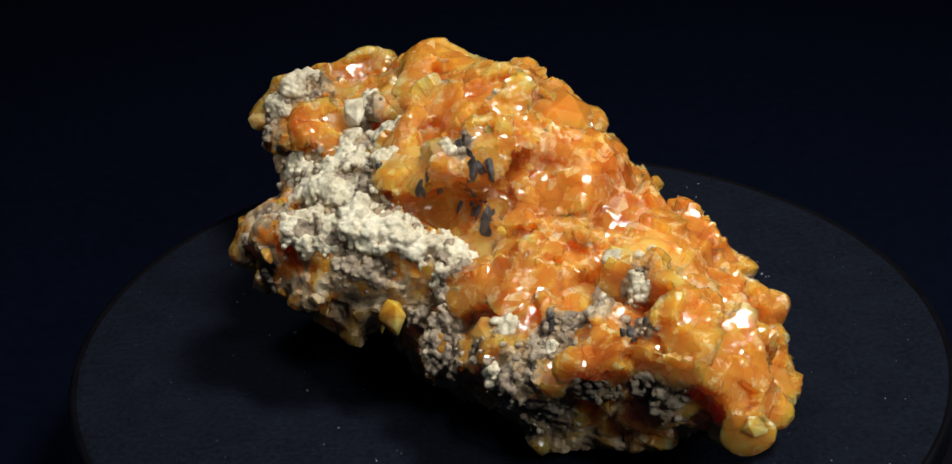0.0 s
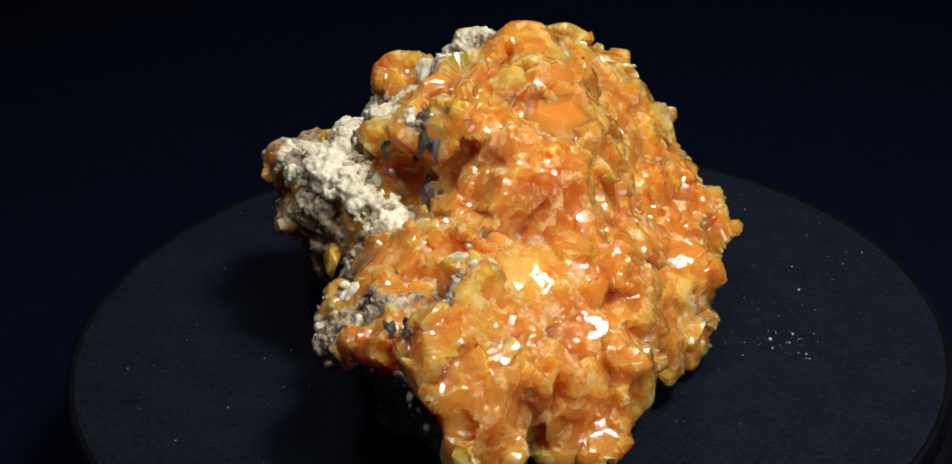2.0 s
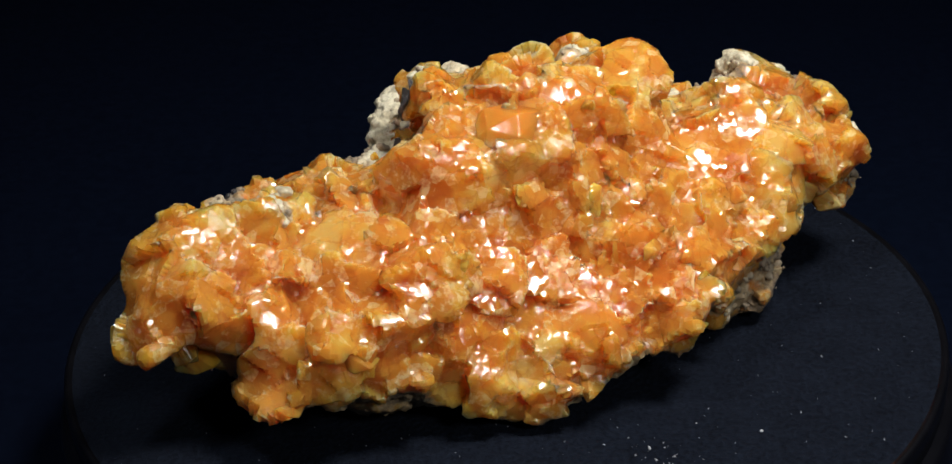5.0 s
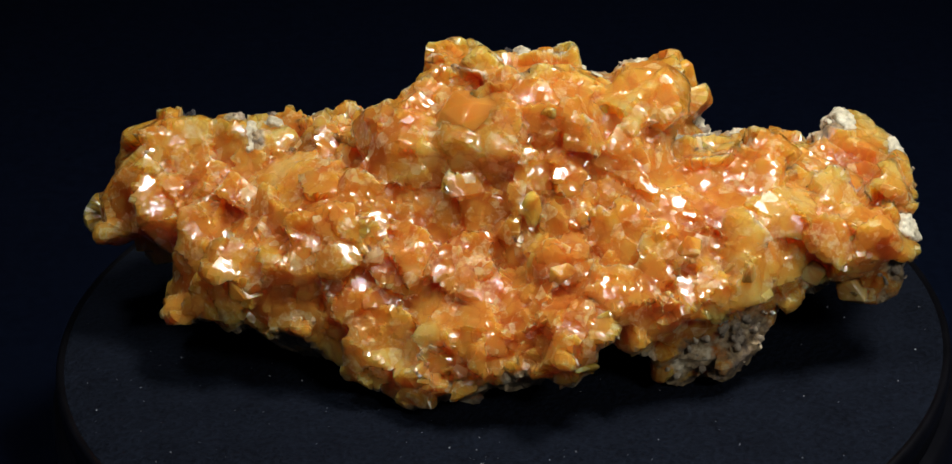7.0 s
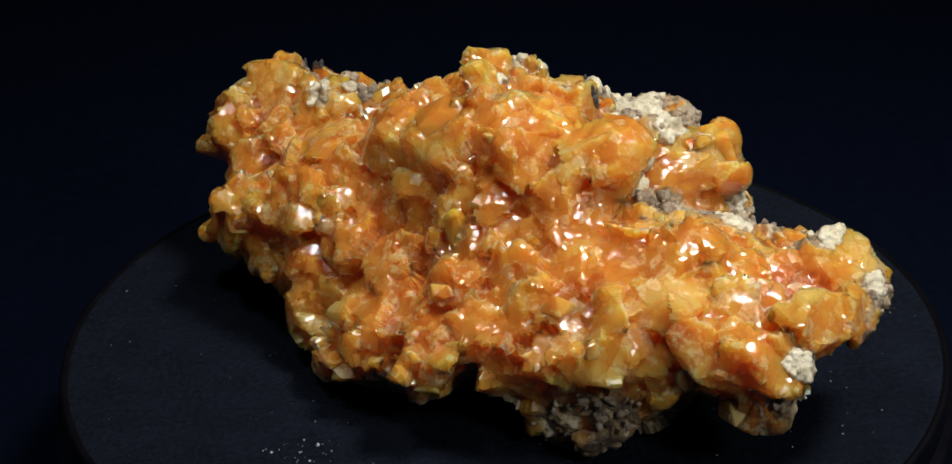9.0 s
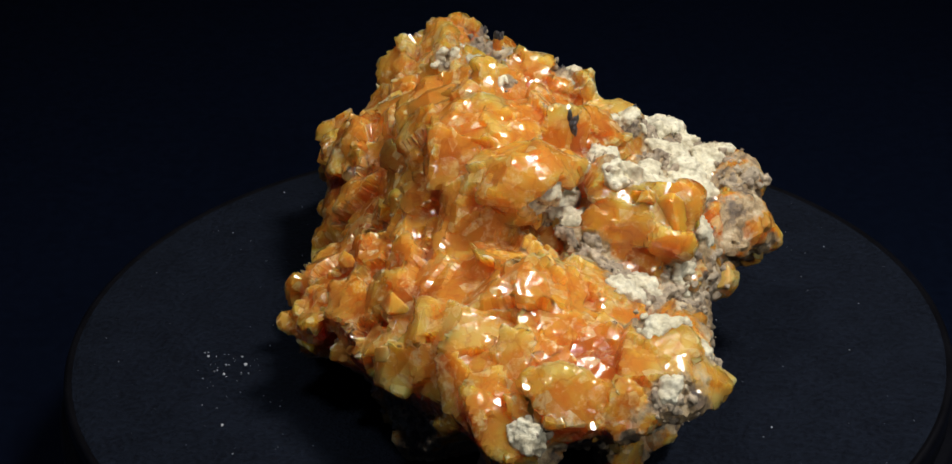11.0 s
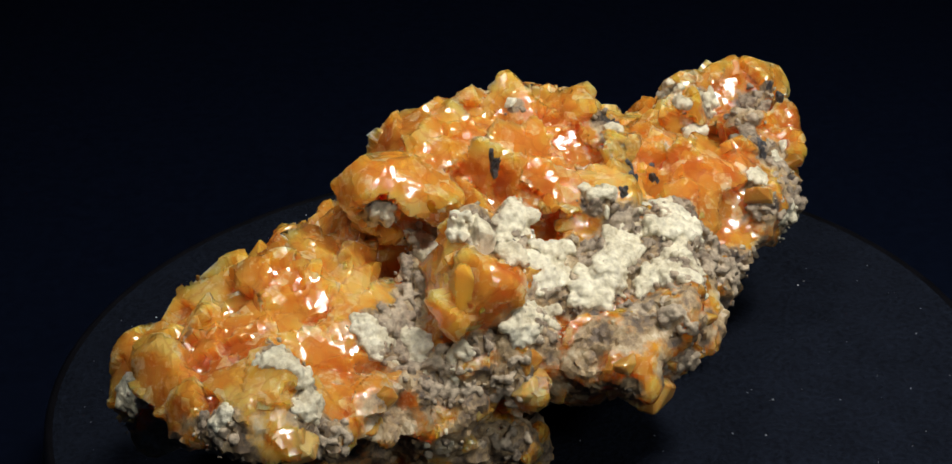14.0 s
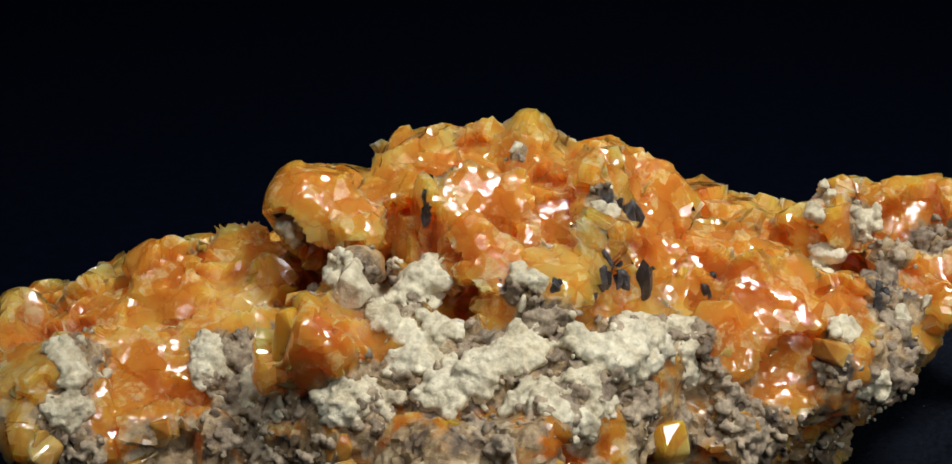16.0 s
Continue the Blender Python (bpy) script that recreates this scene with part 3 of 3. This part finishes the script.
PALE_PATCHES_SLICE_C = [
    (-13.3, 4.2, 19.2, 1.3), (-19.2, 5.0, 16.0, 1.3), (-6.6, 6.2, 17.4, 1.8), (-12.8, 6.6, 20.2, 1.4), (-12.5, 6.7, 21.2, 1.5),
    (-18.4, 9.0, 11.7, 1.5), (-9.1, 9.4, 17.8, 0.9), (-7.3, 9.7, 18.2, 1.3), (-18.2, 10.0, 14.1, 1.2), (-21.0, 11.8, 8.4, 1.2),
    (-16.1, 12.9, 13.6, 1.5), (-8.7, 13.4, 20.8, 1.5), (-15.4, 14.8, 15.7, 1.9), (-22.5, 22.0, 15.2, 1.2), (-19.5, 22.3, 17.0, 1.9),
    (-21.7, 27.9, 14.8, 0.9), (-12.9, 33.3, 12.5, 1.2),
]
PALE_PATCHES = PALE_PATCHES_SLICE_A + PALE_PATCHES_SLICE_B + PALE_PATCHES_SLICE_C
GREY_PATCHES_SLICE_A = [
    (11.6, -27.5, 12.0, 2.4), (10.7, -27.2, 18.0, 0.9), (7.0, -26.2, 11.8, 2.1), (0.5, -25.4, 12.5, 2.4), (10.9, -25.3, 16.1, 1.8),
    (3.4, -23.6, 14.5, 1.5), (7.0, -23.4, 17.4, 1.5), (3.8, -23.4, 15.7, 1.4), (6.0, -22.8, 16.0, 1.5), (3.2, -22.2, 6.9, 2.5),
    (-2.4, -21.2, 13.3, 1.5), (-4.7, -18.0, 8.6, 2.3), (-5.6, -16.3, 10.5, 2.3), (-5.1, -13.5, 12.8, 1.6), (-7.3, -12.6, 10.6, 1.5),
    (-4.1, -12.5, 15.4, 1.4),
]
GREY_PATCHES_SLICE_B = [
    (-12.9, -11.4, 15.3, 1.7), (-10.8, -11.1, 14.3, 1.8), (-13.7, -10.6, 17.3, 1.8), (-14.4, -8.8, 16.9, 1.6), (-17.4, -7.8, 17.2, 1.8),
    (-20.8, -6.7, 11.5, 1.6), (-20.6, -5.5, 15.7, 1.3), (-12.0, -5.2, 19.1, 1.8), (-20.3, -5.1, 16.3, 1.1), (-19.6, -3.7, 15.6, 1.3),
    (-13.9, -2.9, 18.2, 1.7), (-23.6, -1.4, 12.2, 1.0), (-17.2, 3.9, 16.2, 1.7), (-20.7, 6.5, 12.7, 1.7), (-20.0, 6.8, 6.8, 1.5),
    (-18.9, 8.6, 15.1, 1.1),
]
GREY_PATCHES_SLICE_C = [
    (-19.4, 10.8, 11.8, 1.5), (-18.0, 11.3, 12.6, 2.1), (-9.2, 11.7, 17.4, 1.2), (-11.7, 11.9, 16.4, 1.5), (-7.4, 12.8, 17.4, 1.0),
    (-19.8, 13.1, 13.1, 1.1), (-14.1, 13.4, 15.5, 2.0), (-16.3, 13.7, 14.0, 1.9), (-23.8, 21.2, 12.9, 1.8), (2.5, 21.3, 3.8, 2.2),
    (-13.7, 22.3, 4.2, 1.9), (-6.0, 22.8, 3.4, 2.0), (-0.5, 24.7, 5.2, 2.7), (-23.2, 28.0, 14.2, 1.8), (-21.4, 28.2, 13.4, 1.4),
    (-11.1, 33.1, 9.5, 1.2),
]
GREY_PATCHES = GREY_PATCHES_SLICE_A + GREY_PATCHES_SLICE_B + GREY_PATCHES_SLICE_C
BLACK_PATCHES = [
    (10.3, -27.0, 17.9, 0.7), (3.6, -23.2, 15.6, 1.0), (1.0, -12.3, 15.9, 0.8), (-0.4, -8.3, 17.8, 0.7), (-1.5, -7.8, 16.6, 1.5),
    (-1.9, -7.6, 22.6, 1.4), (-2.3, -7.1, 18.6, 0.9), (-6.7, -7.0, 20.0, 1.1), (-3.6, -6.8, 23.5, 0.6), (-4.6, -6.1, 17.9, 0.8),
    (-10.1, -5.5, 20.9, 0.6), (-8.0, 3.8, 23.5, 0.5), (-7.8, 3.9, 23.9, 0.8),
]

# clear amber crystals that stand in the crust of the back
BACK_CRYSTALS = [
    (-9.4, -12.5, 10.6, 1.5), (-17.2, -1.4, 15.1, 1.2), (-22.0, -3.3, 13.9, 1.0), (-1.0, -21.0, 13.8, 1.5), (-19.2, -2.2, 15.3, 1.3),
    (-22.1, -1.8, 12.2, 1.4), (12.2, 16.8, 6.2, 1.1), (-18.2, 29.0, 15.0, 1.5),
]


def patch_weight(points, patches):
    """How far inside the nearest patch each point lies: 1 at its middle, 0 at its rim."""
    w = np.zeros(len(points))
    for x, y, z, r in patches:
        d = np.sqrt(((points - np.array((x, y, z))) ** 2).sum(1))
        w = np.maximum(w, 1 - d / (1.45 * r))
    return w


def softened(field, reach):
    """Running mean over 2 * reach + 1 samples along each axis, twice."""
    for axis in (0, 1, 2, 0, 1, 2):
        wide = np.concatenate([np.take(field, [0] * (reach + 1), axis), field, np.take(field, [-1] * reach, axis)], axis)
        run = np.cumsum(wide, axis, dtype=np.float64)
        n = field.shape[axis]
        field = ((np.take(run, range(2 * reach + 1, 2 * reach + 1 + n), axis) - np.take(run, range(n), axis)) / (2 * reach + 1)).astype(np.float32)
    return field


def body_field(step=0.29, blend=0.42, swell=0.14):
    lo, hi = np.array((-27.0, -35.0, -1.0)), np.array((27.0, 38.0, 28.5))
    n = np.ceil((hi - lo) / step).astype(int) + 1
    axes = [lo[q] + step * np.arange(n[q]) for q in range(3)]
    total = np.zeros(n, np.float32)
    for x, y, z, r in LUMPS:
        c, reach = np.array((x, y, z)), r + 3.2
        i0 = np.maximum(((c - reach - lo) / step).astype(int), 0)
        i1 = np.minimum(((c + reach - lo) / step).astype(int) + 2, n)
        gx, gy, gz = np.meshgrid(*(axes[q][i0[q]:i1[q]] for q in range(3)), indexing="ij")
        d = np.sqrt((gx - x) ** 2 + (gy - y) ** 2 + (gz - z) ** 2) - r
        total[i0[0]:i1[0], i0[1]:i1[1], i0[2]:i1[2]] += np.exp(np.minimum(-d / blend, 40))
    # run the lumps together, as grown crystals are
    field = np.clip(-blend * np.log(total + 1e-3), -2.6, 2.6)
    field = 0.62 * softened(field, 3) + 0.38 * softened(field, 1) - swell
    for x, y, z, r in HOLLOWS:
        d = np.sqrt((axes[0][:, None, None] - x) ** 2 + (axes[1][None, :, None] - y) ** 2 + (axes[2][None, None, :] - z) ** 2)
        field = np.maximum(field, (r - d).astype(np.float32))
    field = np.maximum(field, 0.12 - axes[2][None, None, :])
    return field, lo, step


def normals_of(verts, quads):
    n = np.zeros_like(verts)
    f = np.cross(verts[quads[:, 2]] - verts[quads[:, 0]], verts[quads[:, 3]] - verts[quads[:, 1]])
    for q in range(4):
        np.add.at(n, quads[:, q], f)
    return n / (np.linalg.norm(n, axis=1)[:, None] + 1e-9)


def chipped(verts, norms, count, tilt, lift, limit, seed, weight):
    """Breaks a smooth surface into flat, tilted chips."""
    from mathutils import kdtree
    rng = np.random.RandomState(seed)
    pick = rng.choice(len(verts), count, replace=False)
    tree = kdtree.KDTree(count)
    for i, k in enumerate(pick):
        tree.insert(verts[k], i)
    tree.balance()
    near = np.array([tree.find(v)[1] for v in verts])
    plane = norms[pick] + tilt * rng.normal(size=(count, 3))
    plane /= np.linalg.norm(plane, axis=1)[:, None]
    off = lift * rng.normal(size=count)
    c, m = verts[pick][near], plane[near]
    lean = np.maximum((norms * m).sum(1), 0.35)
    move = np.clip(-((verts - c) * m).sum(1) / lean + off[near], -limit, limit)
    return verts + norms * (move * weight)[:, None]


def gem(seed, points=11, squash=(1, 1, 1)):
    """A small broken crystal with flat faces, about one millimetre in radius."""
    rng = np.random.RandomState(seed)
    bm = bmesh.new()
    for _ in range(points):
        v = rng.normal(size=3)
        v = v / np.linalg.norm(v) * rng.uniform(0.85, 1.1) * np.array(squash)
        bm.verts.new(v * 0.001)
    out = bmesh.ops.convex_hull(bm, input=bm.verts)
    bmesh.ops.delete(bm, geom=[v for v in bm.verts if not v.link_faces], context="VERTS")
    bmesh.ops.bevel(bm, geom=bm.edges[:], offset=0.00006, segments=1, affect="EDGES", profile=0.5, clamp_overlap=True)
    return bm


def gem_mesh(name, seed, material, points=11, squash=(1, 1, 1)):
    me = bpy.data.meshes.new(name)
    bm = gem(seed, points, squash)
    bm.to_mesh(me)
    bm.free()
    me.materials.append(material)
    return me


def aligned(p, n, rnd, size, sink=0.4):
    turn = Vector(n).to_track_quat("Z", "Y").to_matrix().to_4x4() @ Euler((rnd.uniform(-0.5, 0.5), rnd.uniform(-0.5, 0.5), rnd.uniform(0, 6.28))).to_matrix().to_4x4()
    at = (Vector(p) - Vector(n) * size * sink) / 1000
    return Matrix.Translation(at) @ turn @ Matrix.Diagonal((size * rnd.uniform(0.8, 1.3), size * rnd.uniform(0.75, 1.1), size * rnd.uniform(0.6, 0.95), 1))


def joined_balls(balls, step, blend):
    """One closed skin round many overlapping balls."""
    lo, hi = (balls[:, :3] - balls[:, 3:]).min(0) - 1.0, (balls[:, :3] + balls[:, 3:]).max(0) + 1.0
    n = np.ceil((hi - lo) / step).astype(int) + 1
    axes = [lo[q] + step * np.arange(n[q]) for q in range(3)]
    total = np.zeros(n, np.float32)
    for x, y, z, r in balls:
        c, reach = np.array((x, y, z)), r + 5 * blend
        i0 = np.maximum(((c - reach - lo) / step).astype(int), 0)
        i1 = np.minimum(((c + reach - lo) / step).astype(int) + 2, n)
        gx, gy, gz = (axes[q][i0[q]:i1[q]] for q in range(3))
        d = np.sqrt((gx - x)[:, None, None] ** 2 + (gy - y)[None, :, None] ** 2 + (gz - z)[None, None, :] ** 2) - r
        total[i0[0]:i1[0], i0[1]:i1[1], i0[2]:i1[2]] += np.exp(np.minimum(-d / blend, 30))
    return surface_net(-blend * np.log(total + 1e-3), lo, step)


def crust_grains(name, verts, norms, weights, count, sizes, material, parent, label, seed):
    """Powdery, cauliflower-like crust: many small rough grains grown together on the surface."""
    rng = np.random.RandomState(seed)
    chosen = rng.choice(len(verts), count, p=weights / weights.sum())
    size = sizes[0] + (sizes[1] - sizes[0]) * rng.rand(count) ** 3
    balls = np.zeros((count, 4))
    balls[:, :3] = verts[chosen] + norms[chosen] * (size * rng.uniform(-0.7, 0.25, count))[:, None] + 0.15 * rng.normal(size=(count, 3))
    balls[:, 3] = size
    v, quads = joined_balls(balls, 0.17, 0.08)
    n = normals_of(v, quads)
    crumbs = np.array([noise.noise(Vector(q) * 2.3) + 0.8 * noise.noise(Vector(q) * 5.5) for q in v])
    v = v + n * (0.17 * crumbs)[:, None]
    v[:, 2] = np.maximum(v[:, 2], 0.1)
    ob = mesh_object(name, v / 1000, quads, material, parent, True)
    return tagged(ob, label, kind="stuff")


def specimen():
    stone = new("mineral_specimen")
    tagged(stone, "glassy orange mineral crystal cluster with pale powdery crust on one side", "mineral specimen")
    field, lo, step = body_field()
    v, quads = surface_net(field, lo, step)
    n = normals_of(v, quads)
    pale, grey = patch_weight(v, PALE_PATCHES), patch_weight(v, GREY_PATCHES)
    wobble = np.array([noise.noise(Vector(p) * 0.55) for p in v])
    # the underside and the foot are bare rough matrix
    line = 13.5 - 6.5 * np.clip(v[:, 1] / 14, 0, 1) - 0.5 * (v[:, 0] + 2)
    back = np.clip((line - v[:, 2]) / 3.5, 0, 1) * np.clip((16 - v[:, 0]) / 8, 0, 1)
    under = np.clip((-n[:, 2] - 0.35) * 1.6, 0, 1) * np.clip((9 - v[:, 2]) / 4, 0, 1)
    under = np.maximum(under, 0.5 * back * (0.8 + 1.2 * wobble))
    rough = np.clip(np.maximum(np.maximum(1.4 * pale, 1.15 * grey), under) + 0.25 * wobble * (np.maximum(pale, grey) > 0), 0, 1)
    glassy = 1 - 0.7 * rough
    busy = np.array([noise.noise(Vector(p) * 0.13 + Vector((5, 2, 9))) for p in v])
    busy = np.clip(0.45 + 1.6 * busy + 0.3 * (v[:, 0] > 2), 0.1, 1)
    v2 = chipped(v, n, 560, 0.18, 0.10, 0.8, 3, glassy)
    n2 = normals_of(v2, quads)
    v2 = chipped(v2, n2, 2000, 0.22, 0.05, 0.4, 5, glassy * busy)
    n2 = normals_of(v2, quads)
    v2 = chipped(v2, n2, 6500, 0.24, 0.03, 0.2, 4, np.maximum(0.3 * busy, rough))
    n2 = normals_of(v2, quads)
    # low ripples of grown-together crystal tips
    fine = np.array([noise.noise(Vector(p) * 1.7) + 0.6 * noise.noise(Vector(p) * 4.1) for p in v])
    v2 += n2 * (fine * (0.03 + 0.24 * rough))[:, None]
    v2[:, 2] = np.maximum(v2[:, 2], 0.12)
    n2 = normals_of(v2, quads)
    body = mesh_object("crystal_mass", v2 / 1000, quads, AMBER_MASS, stone)
    body.data.shade_smooth()
    body.data.set_sharp_from_angle(angle=radians(20))
    at = body.data.attributes.new("rough_matrix", "FLOAT", "POINT")
    at.data.foreach_set("value", rough.astype(np.float32))
    # the small crystals that stand off the core are thinner and paler
    core = np.min([np.sqrt(((v - np.array(b[:3])) ** 2).sum(1)) - b[3] for b in LUMPS if b[3] > 3.0], 0)
    at = body.data.attributes.new("outer_crystals", "FLOAT", "POINT")
    at.data.foreach_set("value", np.clip(core / 4.0 - 0.1, 0, 1).astype(np.float32))
    tagged(body, "grown-together translucent orange crystals on rough brown matrix")

    # crust, sparser on the foot
    low_foot = np.clip((v2[:, 2] - 4) / 4, 0.06, 1)
    patchy = np.array([noise.noise(Vector(p) * 0.42 + Vector((3, 3, 3))) for p in v])
    crust_grains("pale_crust", v2, n2, np.maximum(pale - 0.12, 0) ** 0.7 * np.clip(0.36 + 2.6 * patchy, 0.02, 1) * low_foot + 1e-9, 6200, (0.12, 0.50), PALE_CRUST, stone, "cream powdery knobbly crust", 11)
    crust_grains("grey_crust", v2, n2, low_foot * np.maximum(grey - 0.1, 0) + 0.55 * np.maximum(pale - 0.1, 0) * np.clip(0.75 - 2.2 * patchy, 0, 1) + 1e-9, 3600, (0.12, 0.42), GREY_CRUST, stone, "grey-brown gritty crust", 12)

    # single crystals standing out of the mass
    rnd = random.Random(7)
    rng = np.random.RandomState(8)
    shapes = [gem_mesh("crystal", 20 + i, AMBER if i % 4 else HONEY_CLEAR, 10 + i % 4) for i in range(10)] + [gem_mesh("crystal", 40 + i, AMBER_CLEAR, 11) for i in range(4)]
    free = np.where((rough < 0.15) & (v2[:, 2] > 2))[0]
    for k in rng.choice(free, 120, replace=False):
        size = 0.5 + 1.1 * rnd.random() ** 2
        ob = new("crystal", rnd.choice(shapes))
        ob.parent = stone
        ob.matrix_local = aligned(v2[k], n2[k], rnd, size, 0.86)
    browns = [gem_mesh("brown_crystal", 60 + i, BROWN_CLEAR, 12) for i in range(5)]
    low = np.where((v2[:, 0] < 2) & (v2[:, 2] < 15) & (v2[:, 2] > 3) & (n2[:, 2] < 0.6) & (pale < 0.5))[0]
    for k in rng.choice(low, 95, replace=False):
        ob = new("brown_crystal", rnd.choice(browns))
        ob.parent = stone
        ob.matrix_local = aligned(v2[k], n2[k], rnd, 0.8 + 1.3 * rnd.random() ** 1.5, 0.5)

    # crystals large enough to know again
    def big(name, x, y, z, size, seed, material, label, squash=(1, 1, 1), turn=(0, 0, 0), points=14):
        ob = new(name, gem_mesh(name, seed, material, points, squash))
        ob.parent = stone
        ob.matrix_local = Matrix.Translation((x / 1000, y / 1000, z / 1000)) @ Euler([radians(a) for a in turn]).to_matrix().to_4x4() @ Matrix.Diagonal((size, size, size, 1))
        tagged(ob, label)

    big("dome_crystal", 4.3, 1.8, 20.6, 4.1, 90, AMBER_DOME, "large clear orange domed crystal", (1, 1.1, 0.95), points=110)
    big("slab_crystal", -17.3, 8.6, 18.4, 2.7, 91, HONEY_CLEAR, "pale orange crystal set in the crust", (0.75, 0.9, 1.1), (0, 10, 20), 24)
    big("knob_crystal", 6.6, 8.3, 16.2, 1.4, 92, HONEY_CLEAR, "yellow knob-shaped crystal", (0.9, 0.9, 1.3))
    big("peak_crystal", -0.9, -5.3, 24.5, 1.2, 93, HONEY_CLEAR, "yellow crystal on the summit", (1, 0.9, 0.9))
    big("tip_crystal", 17.2, -25.4, 7.9, 2.0, 94, HONEY_CLEAR, "yellow crystal at the end", (0.9, 1.2, 0.9))
    big("tip_crystal", 18.8, -30.6, 11.2, 1.3, 97, HONEY_CLEAR, "yellow crystal at the end", (0.9, 1.2, 0.9))
    big("block", -13.1, 6.7, 20.7, 1.7, 95, PALE_CRUST, "cream white block on the crust", (1.0, 0.8, 1.0))
    big("yellow_bead", -0.2, -10.9, 17.6, 0.5, 96, HONEY_CLEAR, "tiny yellow crystal")
    for i, (x, y, z, r) in enumerate(BACK_CRYSTALS):
        big("back_crystal", x, y, z, r, 110 + i, BROWN_CLEAR if i % 2 else HONEY_CLEAR, "amber crystal among the crust", (0.9, 1.0, 1.2), (20 * i, 15 * i, 40 * i))

    # black mineral grown through the cluster
    for i, (x, y, z, r) in enumerate(BLACK_PATCHES):
        for j in range(4):
            spot = np.array((x, y, z)) + rng.normal(size=3) * 0.45 * r
            k = int(np.argmin(((v2 - spot) ** 2).sum(1)))
            ob = new("dark_inclusion", gem_mesh("dark_inclusion", 70 + 5 * i + j, DARK, 18, (0.5, 0.6, 1.3)))
            ob.parent = stone
            ob.matrix_local = Matrix.Translation(Vector(v2[k] - 0.15 * n2[k]) / 1000) @ Euler([rnd.uniform(-0.35, 0.35) for _ in range(3)]).to_matrix().to_4x4() @ Matrix.Scale(max(r, 0.8) * rnd.uniform(0.5, 0.9), 4)
            tagged(ob, "splintery black mineral")
    return stone


setting()
table = turntable()
specks = dust_specks()
stone = specimen()


def motions():
    rows = [(t, pose(0, 0, 0, 0, 0, -TURN_RATE * t)) for t in range(0, 17, 2)]
    for thing in (table, specks, stone):
        walk(thing, rows)


motions()
